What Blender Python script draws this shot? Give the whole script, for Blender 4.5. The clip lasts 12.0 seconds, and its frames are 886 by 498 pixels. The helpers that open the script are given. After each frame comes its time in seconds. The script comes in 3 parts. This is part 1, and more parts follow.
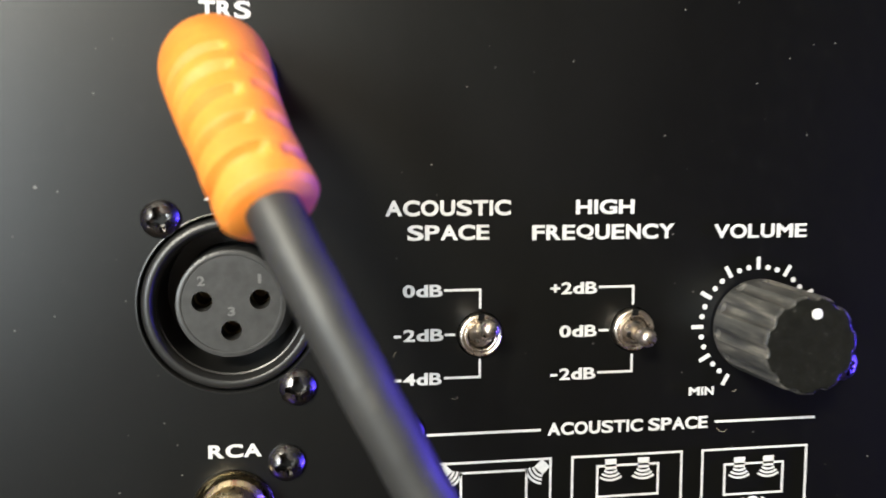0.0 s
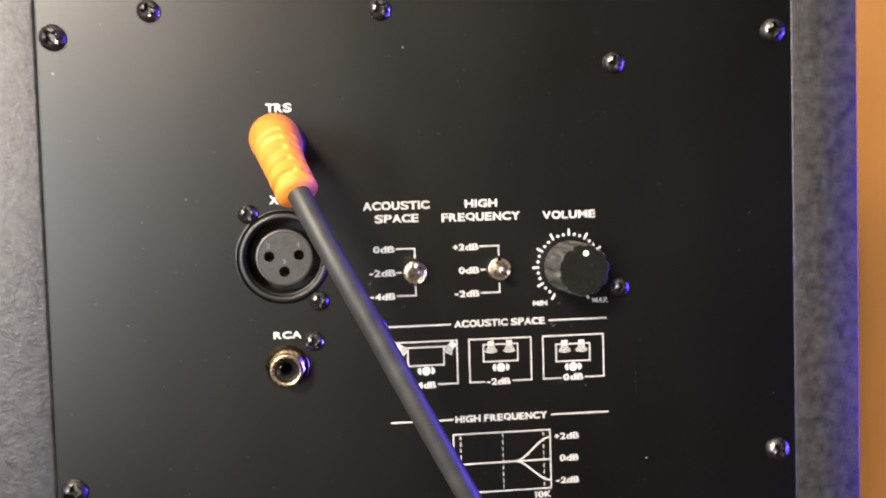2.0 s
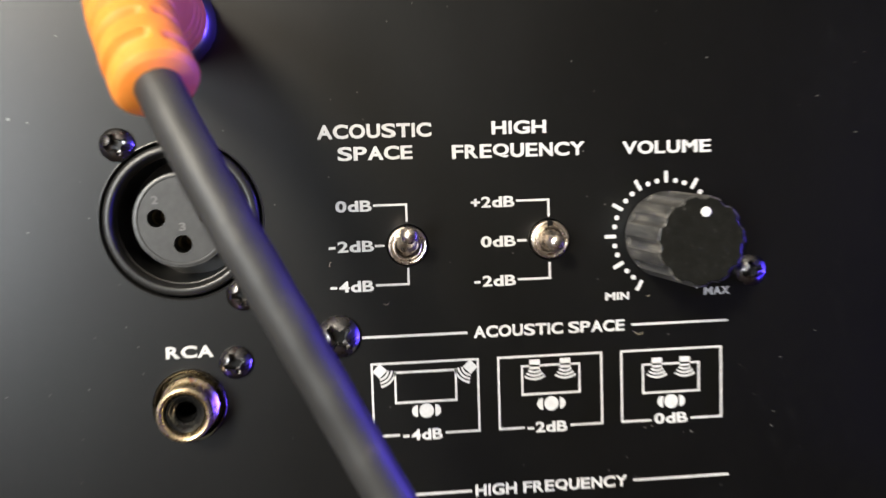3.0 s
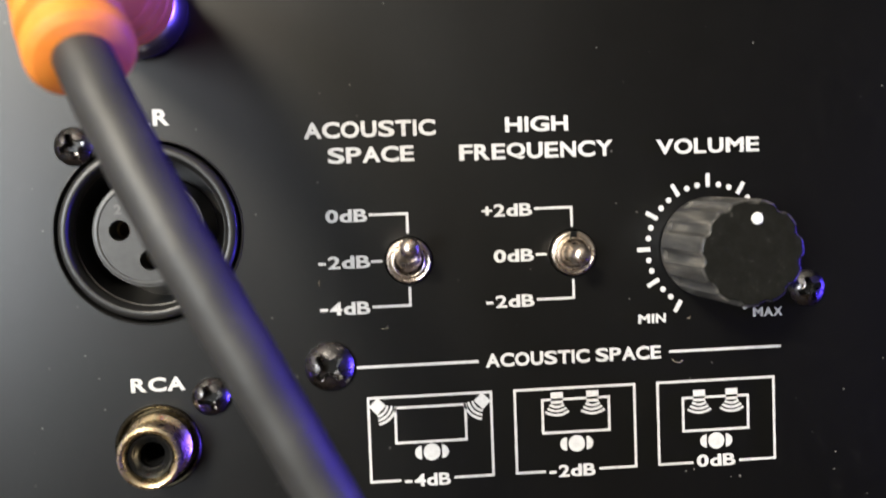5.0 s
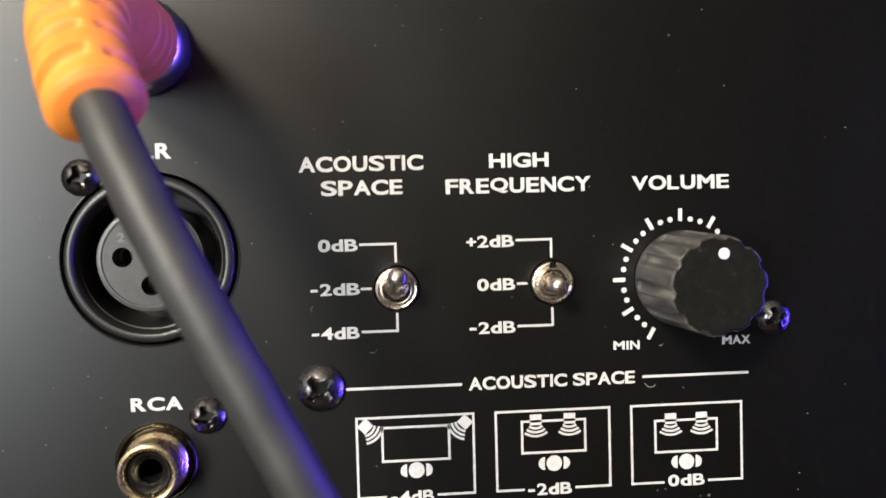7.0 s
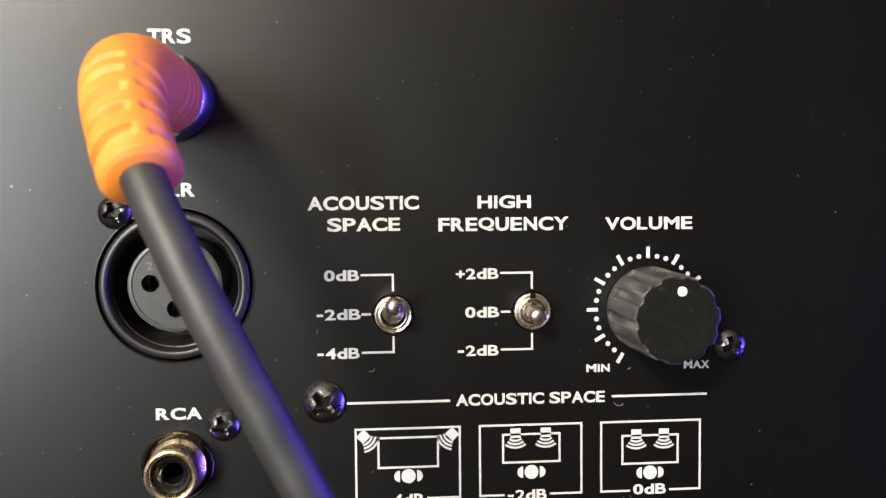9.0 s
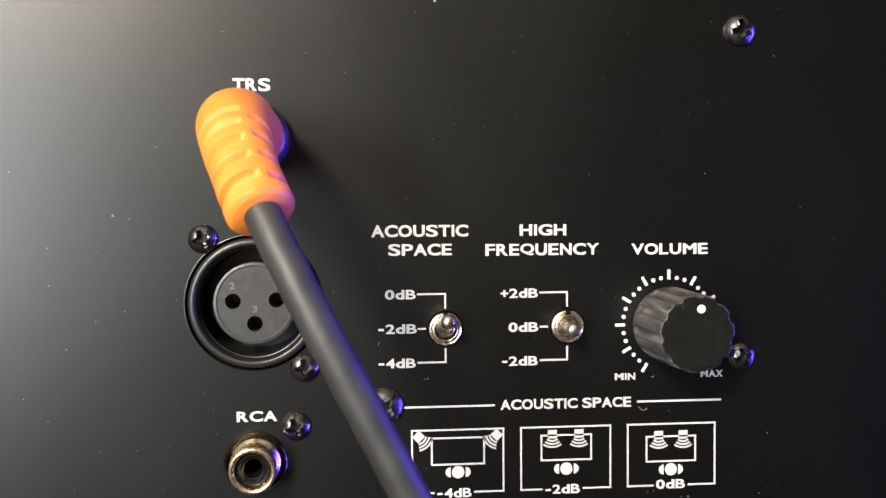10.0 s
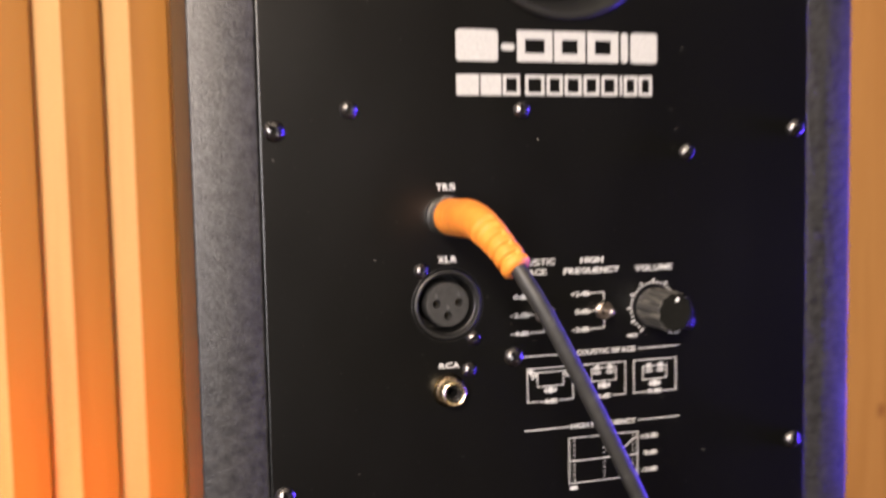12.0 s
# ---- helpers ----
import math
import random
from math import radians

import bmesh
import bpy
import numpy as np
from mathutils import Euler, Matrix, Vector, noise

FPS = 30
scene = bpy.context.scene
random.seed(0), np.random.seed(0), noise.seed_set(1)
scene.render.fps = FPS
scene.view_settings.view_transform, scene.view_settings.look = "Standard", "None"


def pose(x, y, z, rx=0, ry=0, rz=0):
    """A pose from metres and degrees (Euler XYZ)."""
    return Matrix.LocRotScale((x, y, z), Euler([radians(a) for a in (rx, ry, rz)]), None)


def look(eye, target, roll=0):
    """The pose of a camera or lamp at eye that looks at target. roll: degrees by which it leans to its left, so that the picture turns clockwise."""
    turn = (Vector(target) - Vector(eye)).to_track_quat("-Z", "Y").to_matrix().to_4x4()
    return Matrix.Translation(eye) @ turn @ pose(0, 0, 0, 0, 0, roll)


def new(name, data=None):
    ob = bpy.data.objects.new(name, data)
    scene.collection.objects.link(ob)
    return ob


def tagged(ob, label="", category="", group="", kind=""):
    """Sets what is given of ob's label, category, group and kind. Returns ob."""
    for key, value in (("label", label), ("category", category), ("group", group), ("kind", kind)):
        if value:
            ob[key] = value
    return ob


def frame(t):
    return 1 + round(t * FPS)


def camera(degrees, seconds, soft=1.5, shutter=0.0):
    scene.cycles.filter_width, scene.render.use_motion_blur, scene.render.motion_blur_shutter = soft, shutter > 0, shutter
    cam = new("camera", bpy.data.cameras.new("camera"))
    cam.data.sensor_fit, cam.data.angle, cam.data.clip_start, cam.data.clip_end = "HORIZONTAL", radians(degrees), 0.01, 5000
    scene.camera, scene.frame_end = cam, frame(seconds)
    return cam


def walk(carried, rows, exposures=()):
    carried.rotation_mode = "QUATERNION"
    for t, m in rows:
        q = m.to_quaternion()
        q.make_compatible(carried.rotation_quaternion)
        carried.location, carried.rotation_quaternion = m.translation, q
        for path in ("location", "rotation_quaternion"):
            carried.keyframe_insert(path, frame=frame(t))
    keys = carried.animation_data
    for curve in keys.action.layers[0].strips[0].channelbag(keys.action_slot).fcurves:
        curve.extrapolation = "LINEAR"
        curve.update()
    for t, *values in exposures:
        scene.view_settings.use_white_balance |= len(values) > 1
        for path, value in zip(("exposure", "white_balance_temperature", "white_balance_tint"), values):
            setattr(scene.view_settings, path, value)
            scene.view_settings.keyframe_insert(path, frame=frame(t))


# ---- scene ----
# ---------------------------------------------------------------- camera
Z0 = 1.0                       # height of the panel's reference mark above the floor
LENS = 49.0
cam = camera(LENS, 12.0, soft=1.3, shutter=0.5)
# seconds; eye in metres from the reference mark; yaw, pitch, roll in degrees
ROWS = [
    (0.0, -0.0528, -0.1386, 0.0212, -9.67, -6.10, 0.13),
    (0.5, -0.0533, -0.1532, 0.0274, -9.90, -7.53, 0.06),
    (1.0, -0.0463, -0.1670, 0.0187, -9.62, -6.51, -0.71),
    (1.5, -0.0397, -0.2008, 0.0104, -8.63, -4.59, -1.85),
    (1.8, -0.0445, -0.2453, 0.0106, -7.49, -3.45, -1.94),
    (2.0, -0.0463, -0.2688, 0.0131, -6.50, -2.84, -1.69),
    (2.1, -0.0477, -0.2701, 0.0117, -6.57, -2.46, -1.78),
    (2.5, -0.0504, -0.2370, -0.0009, -7.24, -1.70, -1.83),
    (2.7, -0.0401, -0.1961, -0.0025, -7.69, -1.79, -1.88),
    (3.0, -0.0348, -0.1584, 0.0061, -6.13, -4.86, -1.77),
    (3.2, -0.0323, -0.1475, 0.0005, -6.00, -4.11, -1.94),
    (4.8, -0.0291, -0.1366, -0.0010, -4.66, -2.84, -2.14),
    (5.0, -0.0300, -0.1377, 0.0027, -4.70, -3.26, -2.14),
    (5.5, -0.0316, -0.1384, 0.0047, -5.13, -3.21, -2.03),
    (6.0, -0.0335, -0.1393, 0.0060, -5.18, -3.42, -1.80),
    (6.5, -0.0341, -0.1409, 0.0062, -5.22, -3.40, -1.57),
    (7.0, -0.0299, -0.1453, 0.0058, -5.28, -2.64, -1.51),
    (8.8, -0.0334, -0.1607, 0.0063, -6.04, -1.34, -0.69),
    (9.0, -0.0293, -0.1629, 0.0132, -4.98, -3.12, -0.54),
    (9.5, -0.0358, -0.1684, 0.0098, -5.95, -2.52, -0.33),
    (10.0, -0.0415, -0.1841, 0.0154, -5.44, -2.09, -0.42),
    (10.5, -0.0365, -0.1928, 0.0158, -5.25, -1.86, -0.67),
    (11.0, -0.0263, -0.2149, 0.0114, -5.25, -0.94, -1.10),
    (11.2, -0.0360, -0.2285, 0.0185, -5.93, -2.16, -0.96),
    (11.5, -0.0751, -0.2600, 0.0244, -8.21, -2.29, -1.70),
    (11.6, -0.0918, -0.2764, 0.0286, -9.64, -2.91, -2.08),
    (11.8, -0.1289, -0.3005, 0.0329, -13.21, -4.02, -2.39),
    (12.0, -0.1580, -0.3197, 0.0438, -16.90, -4.36, -1.11),
]


def eye_pose(x, y, z, yaw, pitch, roll):
    return pose(x, y, Z0 + z, 0, 0, yaw) @ pose(0, 0, 0, 90 + pitch) @ pose(0, 0, 0, 0, 0, roll)


# seconds, stops, kelvin, tint
EXPOSURE = [
    (0.0, 0.10, 6400, 6), (0.5, 0.28, 6500, 9), (1.0, 0.38, 6600, 12), (1.5, 0.42, 6800, 14), (2.0, 0.40, 6900, 15), (2.5, 0.13, 6500, 11),
    (3.0, 0.04, 6500, 10), (5.0, 0.0, 6500, 10), (7.0, -0.02, 6600, 10), (9.0, 0.04, 6600, 10), (10.0, 0.12, 6600, 11), (11.0, 0.08, 6700, 13),
    (11.5, 0.18, 7000, 19), (12.0, -0.06, 7150, 21),
]
cam.data.dof.use_dof, cam.data.dof.focus_distance, cam.data.dof.aperture_fstop = True, 0.178, 38.0
walk(cam, [(t, eye_pose(*r)) for t, *r in ROWS], EXPOSURE)

# ---------------------------------------------------------------- light
world = bpy.data.worlds.new("world")
world.use_nodes = True
world.node_tree.nodes["Background"].inputs[0].default_value = (0.5, 0.55, 0.65, 1)
world.node_tree.nodes["Background"].inputs[1].default_value = 0.05
scene.world = world


def area_lamp(name, eye, target, colour, watts, size, size_y=None, spread=180.0):
    data = bpy.data.lights.new(name, "AREA")
    data.color, data.energy, data.size = colour, watts, size
    data.shape = "DISK" if size_y is None else "RECTANGLE"
    if size_y is not None:
        data.size_y = size_y
    data.spread = radians(spread)
    ob = new(name, data)
    ob.matrix_world = look(eye, target)
    return ob


bulb = bpy.data.lights.new("room_lamp", "POINT")
bulb.color, bulb.energy, bulb.shadow_soft_size = (1.0, 0.915, 0.755), 127.0, 0.14
new("room_lamp", bulb).location = (-0.60, -1.15, Z0 + 0.60)
area_lamp("window_light", (-1.195, -1.90, Z0 + 0.13), (0.0, -1.0, Z0 + 0.05), (0.86, 0.92, 0.97), 62.0, 0.72, 0.80)
area_lamp("blue_led_strip", (1.15, -0.020, Z0 - 0.16), (0.0, -0.055, Z0 - 0.02), (0.09, 0.05, 1.0), 5.6, 0.03, 0.9, 60.0)
# added amber fill, out of view, that brightens the slats and their backing
area_lamp("slat_fill_light", (-0.31, 0.05, Z0 + 0.06), (-0.24, 0.57, Z0 + 0.04), (1.0, 0.43, 0.15), 0.32, 0.11, 0.5, 140.0)
area_lamp("orange_led_strip", (-0.34, 0.42, Z0 - 0.30), (-0.25, 0.57, Z0 - 0.16), (1.0, 0.15, 0.02), 1.4, 0.36, 0.03)


# ---------------------------------------------------------------- materials
def material(name, colour, rough=0.5, metal=0.0, spec=0.5):
    m = bpy.data.materials.new(name)
    m.use_nodes = True
    n = m.node_tree.nodes["Principled BSDF"]
    n.inputs["Base Color"].default_value = (*colour, 1)
    n.inputs["Roughness"].default_value = rough
    n.inputs["Metallic"].default_value = metal
    n.inputs["Specular IOR Level"].default_value = spec
    return m


def node(m, kind, **values):
    n = m.node_tree.nodes.new(kind)
    for k, v in values.items():
        n.inputs[k.replace("_", " ")].default_value = v
    return n


def link(m, a, out, b, inp):
    m.node_tree.links.new(a.outputs[out], b.inputs[inp])


def bsdf(m):
    return m.node_tree.nodes["Principled BSDF"]


def coords(m, stretch=(1, 1, 1)):
    tc = node(m, "ShaderNodeTexCoord")
    mp = node(m, "ShaderNodeMapping")
    mp.inputs["Scale"].default_value = stretch
    link(m, tc, "Object", mp, "Vector")
    return mp


def noise_tex(m, scale, detail=4.0, stretch=(1, 1, 1), rough=0.55):
    n = node(m, "ShaderNodeTexNoise", Scale=scale, Detail=detail, Roughness=rough)
    link(m, coords(m, stretch), "Vector", n, "Vector")
    return n


def ramp(m, source, out, stops):
    r = node(m, "ShaderNodeValToRGB")
    while len(r.color_ramp.elements) < len(stops):
        r.color_ramp.elements.new(0.5)
    for e, (p, c) in zip(r.color_ramp.elements, stops):
        e.position = p
        e.color = (*c, 1) if len(c) == 3 else c
    link(m, source, out, r, "Fac")
    return r


def grey(v):
    return (v, v, v)


def add_bump(m, source, out, strength, distance):
    b = node(m, "ShaderNodeBump", Strength=strength, Distance=distance)
    link(m, source, out, b, "Height")
    link(m, b, "Normal", bsdf(m), "Normal")
    return b


def rough_noise(m, scale, low, high, stretch=(1, 1, 1)):
    n = noise_tex(m, scale, 5.0, stretch)
    r = ramp(m, n, "Fac", [(0.3, grey(low)), (0.7, grey(high))])
    link(m, r, "Color", bsdf(m), "Roughness")


# satin black powder coat with dust and faint smears
PANEL = material("black_powder_coat", (0.005, 0.005, 0.005), 0.42, 0.0, 0.45)
_smear = noise_tex(PANEL, 28.0, 5.0, (1, 1, 0.45))
_rr = ramp(PANEL, _smear, "Fac", [(0.25, grey(0.30)), (0.75, grey(0.36))])
link(PANEL, _rr, "Color", bsdf(PANEL), "Roughness")
_vor = node(PANEL, "ShaderNodeTexVoronoi", Scale=120.0)
link(PANEL, coords(PANEL), "Vector", _vor, "Vector")
_dot = ramp(PANEL, _vor, "Distance", [(0.0, grey(1)), (0.022, grey(0.8)), (0.038, grey(0))])
_sep = node(PANEL, "ShaderNodeSeparateColor")
link(PANEL, _vor, "Color", _sep, "Color")
_few = ramp(PANEL, _sep, "Red", [(0.0, grey(0)), (0.66, grey(0)), (0.97, grey(0.8))])
_mul = node(PANEL, "ShaderNodeMix")
_mul.data_type, _mul.blend_type = "RGBA", "MULTIPLY"
_mul.inputs["Factor"].default_value = 1.0
link(PANEL, _dot, "Color", _mul, 6)
link(PANEL, _few, "Color", _mul, 7)
_vor2 = node(PANEL, "ShaderNodeTexVoronoi", Scale=330.0)
link(PANEL, coords(PANEL), "Vector", _vor2, "Vector")
_dot2 = ramp(PANEL, _vor2, "Distance", [(0.0, grey(1)), (0.03, grey(0.7)), (0.06, grey(0))])
_sep2 = node(PANEL, "ShaderNodeSeparateColor")
link(PANEL, _vor2, "Color", _sep2, "Color")
_few2 = ramp(PANEL, _sep2, "Green", [(0.0, grey(0)), (0.62, grey(0)), (1.0, grey(0.40))])
_mul2 = node(PANEL, "ShaderNodeMix")
_mul2.data_type, _mul2.blend_type = "RGBA", "MULTIPLY"
_mul2.inputs["Factor"].default_value = 1.0
link(PANEL, _dot2, "Color", _mul2, 6)
link(PANEL, _few2, "Color", _mul2, 7)
_sum = node(PANEL, "ShaderNodeMix")
_sum.data_type, _sum.blend_type = "RGBA", "LIGHTEN"
_sum.inputs["Factor"].default_value = 1.0
link(PANEL, _mul, 2, _sum, 6)
link(PANEL, _mul2, 2, _sum, 7)
_mix = node(PANEL, "ShaderNodeMix")
_mix.data_type = "RGBA"
_base = ramp(PANEL, noise_tex(PANEL, 420.0, 9.0, (1, 1, 0.7), 0.7), "Fac", [(0.35, (0.0005, 0.0006, 0.0005)), (0.58, (0.0012, 0.0013, 0.0011)), (0.78, (0.0045, 0.0044, 0.004))])
link(PANEL, _sum, 2, _mix, "Factor")
link(PANEL, _base, "Color", _mix, 6)
_mix.inputs[7].default_value = (0.34, 0.33, 0.31, 1)
link(PANEL, _mix, 2, bsdf(PANEL), "Base Color")
add_bump(PANEL, noise_tex(PANEL, 2600.0, 2.0), "Fac", 0.10, 0.00008)

# pebbled black vinyl of the cabinet
VINYL = material("black_vinyl_wrap", (0.03, 0.03, 0.032), 0.43, 0.0, 0.62)
_vn = noise_tex(VINYL, 950.0, 6.0, (1, 1, 1), 0.62)
add_bump(VINYL, _vn, "Fac", 0.40, 0.0006)
_vc = ramp(VINYL, noise_tex(VINYL, 300.0, 7.0, (1, 1, 1), 0.68), "Fac", [(0.34, (0.003, 0.003, 0.004)), (0.66, (0.034, 0.033, 0.036))])
link(VINYL, _vc, "Color", bsdf(VINYL), "Base Color")

INK = material("white_screen_print", (0.62, 0.62, 0.62), 0.5)
_ik = ramp(INK, noise_tex(INK, 1500.0, 3.0), "Fac", [(0.3, grey(0.47)), (0.7, grey(0.56))])
link(INK, _ik, "Color", bsdf(INK), "Base Color")
# the white print again, darkened in colour to imitate dimmer light up there
DIMMED_INK = material("dimmed_white_print", (0.40, 0.40, 0.41), 0.5)
_lk = ramp(DIMMED_INK, noise_tex(DIMMED_INK, 900.0, 4.0), "Fac", [(0.3, grey(0.35)), (0.7, grey(0.43))])
link(DIMMED_INK, _lk, "Color", bsdf(DIMMED_INK), "Base Color")

SCREW = material("black_zinc_screw", (0.13, 0.125, 0.125), 0.24, 1.0)
rough_noise(SCREW, 700.0, 0.17, 0.40)
add_bump(SCREW, noise_tex(SCREW, 1300.0, 4.0), "Fac", 0.2, 0.0001)
FLANGE = material("dark_brass_flange", (0.055, 0.048, 0.034), 0.3, 1.0)
rough_noise(FLANGE, 800.0, 0.2, 0.4)
SOCKET = material("black_moulded_plastic", (0.014, 0.014, 0.014), 0.36)
add_bump(SOCKET, noise_tex(SOCKET, 1800.0, 3.0), "Fac", 0.12, 0.0001)
INSERT = material("dark_grey_plastic_insert", (0.04, 0.04, 0.039), 0.36)
_ins = ramp(INSERT, noise_tex(INSERT, 500.0, 5.0), "Fac", [(0.3, grey(0.024)), (0.72, grey(0.044))])
link(INSERT, _ins, "Color", bsdf(INSERT), "Base Color")
add_bump(INSERT, noise_tex(INSERT, 1500.0, 3.0), "Fac", 0.15, 0.0001)
# insert plastic lightened so the raised digits seem to catch light
EMBOSS = material("lightened_grey_plastic", (0.11, 0.11, 0.108), 0.5)
# near-black that puts the shade of small recesses into the colour
HOLE = material("recess_shade_black", (0.003, 0.003, 0.003), 0.8, 0.0, 0.1)
CONTACT = material("dull_gold_contact", (0.10, 0.075, 0.04), 0.4, 1.0)
NICKEL = material("worn_nickel", (0.60, 0.53, 0.46), 0.3, 1.0)
rough_noise(NICKEL, 900.0, 0.20, 0.38)
add_bump(NICKEL, noise_tex(NICKEL, 1500.0, 3.0), "Fac", 0.12, 0.0001)
CHROME = material("bright_nickel_plug", (0.74, 0.71, 0.66), 0.27, 1.0)
BRASS = material("gold_tinted_nickel", (0.80, 0.66, 0.43), 0.3, 1.0)
rough_noise(BRASS, 800.0, 0.20, 0.36)
GLOSS_BLACK = material("glossy_black_plastic", (0.006, 0.006, 0.006), 0.2)
rough_noise(GLOSS_BLACK, 900.0, 0.14, 0.30)
# worn grey streaks, lightened further as the flank catches light
KNOB = material("worn_lightened_knob_rubber", (0.030, 0.030, 0.029), 0.40, 0.0, 0.4)
_kn = ramp(KNOB, noise_tex(KNOB, 900.0, 6.0, (1, 0.12, 1)), "Fac", [(0.35, grey(0.024)), (0.55, (0.066, 0.063, 0.058)), (0.74, (0.19, 0.175, 0.15))])
link(KNOB, _kn, "Color", bsdf(KNOB), "Base Color")
add_bump(KNOB, noise_tex(KNOB, 1600.0, 4.0, (1, 0.4, 1)), "Fac", 0.2, 0.00012)
# the knob's front, its dimmer light painted as a darker black
KNOB_CAP = material("darkened_knob_front", (0.008, 0.008, 0.007), 0.32, 0.0, 0.2)
_kc = ramp(KNOB_CAP, noise_tex(KNOB_CAP, 1100.0, 8.0, (1, 1, 1), 0.7), "Fac", [(0.4, (0.006, 0.006, 0.005)), (0.62, (0.010, 0.010, 0.009)), (0.74, (0.045, 0.043, 0.04))])
link(KNOB_CAP, _kc, "Color", bsdf(KNOB_CAP), "Base Color")
add_bump(KNOB_CAP, noise_tex(KNOB_CAP, 2200.0, 4.0), "Fac", 0.12, 0.0001)
DOT = material("white_plastic_dot", (0.80, 0.80, 0.78), 0.35)
ORANGE = material("orange_moulded_rubber", (0.80, 0.25, 0.035), 0.6)
_or = ramp(ORANGE, noise_tex(ORANGE, 260.0, 5.0), "Fac", [(0.3, (0.74, 0.215, 0.026)), (0.72, (0.84, 0.275, 0.042))])
link(ORANGE, _or, "Color", bsdf(ORANGE), "Base Color")
add_bump(ORANGE, noise_tex(ORANGE, 1400.0, 3.0), "Fac", 0.18, 0.0001)
bsdf(ORANGE).inputs["Subsurface Weight"].default_value = 0.15
bsdf(ORANGE).inputs["Subsurface Radius"].default_value = (1.0, 0.4, 0.1)
bsdf(ORANGE).inputs["Subsurface Scale"].default_value = 0.0012
CABLE = material("black_rubber_cable", (0.022, 0.021, 0.020), 0.52)
_cb = ramp(CABLE, noise_tex(CABLE, 140.0, 6.0), "Fac", [(0.3, grey(0.018)), (0.62, grey(0.030)), (0.8, (0.075, 0.068, 0.06))])
link(CABLE, _cb, "Color", bsdf(CABLE), "Base Color")
add_bump(CABLE, noise_tex(CABLE, 900.0, 4.0), "Fac", 0.25, 0.0002)


def wood(name, dark, light, knot):
    m = material(name, light, 0.62, 0.0, 0.25)
    grain = noise_tex(m, 34.0, 6.0, (1.0, 1.0, 0.06))
    fine = noise_tex(m, 260.0, 4.0, (1.0, 1.0, 0.03))
    c = ramp(m, grain, "Fac", [(0.28, dark), (0.5, light), (0.75, tuple(0.5 * (a + b) for a, b in zip(dark, light)))])
    kv = node(m, "ShaderNodeTexVoronoi", Scale=11.0)
    link(m, coords(m, (1.0, 1.0, 0.55)), "Vector", kv, "Vector")
    kd = ramp(m, kv, "Distance", [(0.0, grey(1)), (0.03, grey(0.8)), (0.075, grey(0))])
    mk = node(m, "ShaderNodeMix")
    mk.data_type = "RGBA"
    link(m, kd, "Color", mk, "Factor")
    link(m, c, "Color", mk, 6)
    mk.inputs[7].default_value = (*knot, 1)
    link(m, mk, 2, bsdf(m), "Base Color")
    add_bump(m, fine, "Fac", 0.25, 0.0006)
    return m


# light differences put into the wood: slats dimmed to amber, recessed backing brightened
SLAT_WOOD = wood("amber_dimmed_pine", (0.25, 0.100, 0.010), (0.31, 0.135, 0.018), (0.16, 0.045, 0.010))
BRIGHT_PINE = wood("brightened_pine", (0.50, 0.29, 0.11), (0.58, 0.36, 0.15), (0.28, 0.11, 0.035))
BOARD = wood("oiled_pine_board", (0.37, 0.155, 0.042), (0.47, 0.22, 0.068), (0.24, 0.085, 0.03))
# unseen west wall, kept lighter than the others for reflections at the left
WEST_UNSEEN = material("west_unseen_wall", (0.16, 0.155, 0.15), 0.8)
_pw = ramp(WEST_UNSEEN, noise_tex(WEST_UNSEEN, 6.0, 5.0), "Fac", [(0.3, grey(0.145)), (0.7, (0.175, 0.17, 0.165))])
link(WEST_UNSEEN, _pw, "Color", bsdf(WEST_UNSEEN), "Base Color")
# unseen east wall, made dark to cut reflections on the panel's right
DARK_UNSEEN = material("dark_unseen_wall", (0.045, 0.045, 0.045), 0.8)
_dp = ramp(DARK_UNSEEN, noise_tex(DARK_UNSEEN, 6.0, 5.0), "Fac", [(0.3, grey(0.016)), (0.7, grey(0.024))])
link(DARK_UNSEEN, _dp, "Color", bsdf(DARK_UNSEEN), "Base Color")
# unseen south wall, its brown chosen to lift and warm the upper panel's reflection
BROWN_UNSEEN = material("brown_unseen_wall", (0.065, 0.05, 0.037), 0.8)
_bp = ramp(BROWN_UNSEEN, noise_tex(BROWN_UNSEEN, 6.0, 5.0), "Fac", [(0.3, (0.056, 0.043, 0.031)), (0.7, (0.072, 0.055, 0.041))])
link(BROWN_UNSEEN, _bp, "Color", bsdf(BROWN_UNSEEN), "Base Color")
# unseen ceiling, lightened to bounce more onto the panel's top
CEILING_UNSEEN = material("light_unseen_ceiling", (0.34, 0.33, 0.31), 0.85)
_cp = ramp(CEILING_UNSEEN, noise_tex(CEILING_UNSEEN, 5.0, 5.0), "Fac", [(0.3, grey(0.31)), (0.7, (0.36, 0.35, 0.33))])
link(CEILING_UNSEEN, _cp, "Color", bsdf(CEILING_UNSEEN), "Base Color")
# unseen floor darkened to cut reflections low on the panel; the shelf shares it
FLOORING = wood("floor_boards", (0.030, 0.019, 0.012), (0.050, 0.032, 0.020), (0.016, 0.010, 0.006))


# ---------------------------------------------------------------- mesh helpers (millimetres from the reference mark)
def P(x, y, z):
    return Vector((x * 0.001, y * 0.001, Z0 + z * 0.001))


def L(x, y, z):
    return Vector((x * 0.001, y * 0.001, z * 0.001))


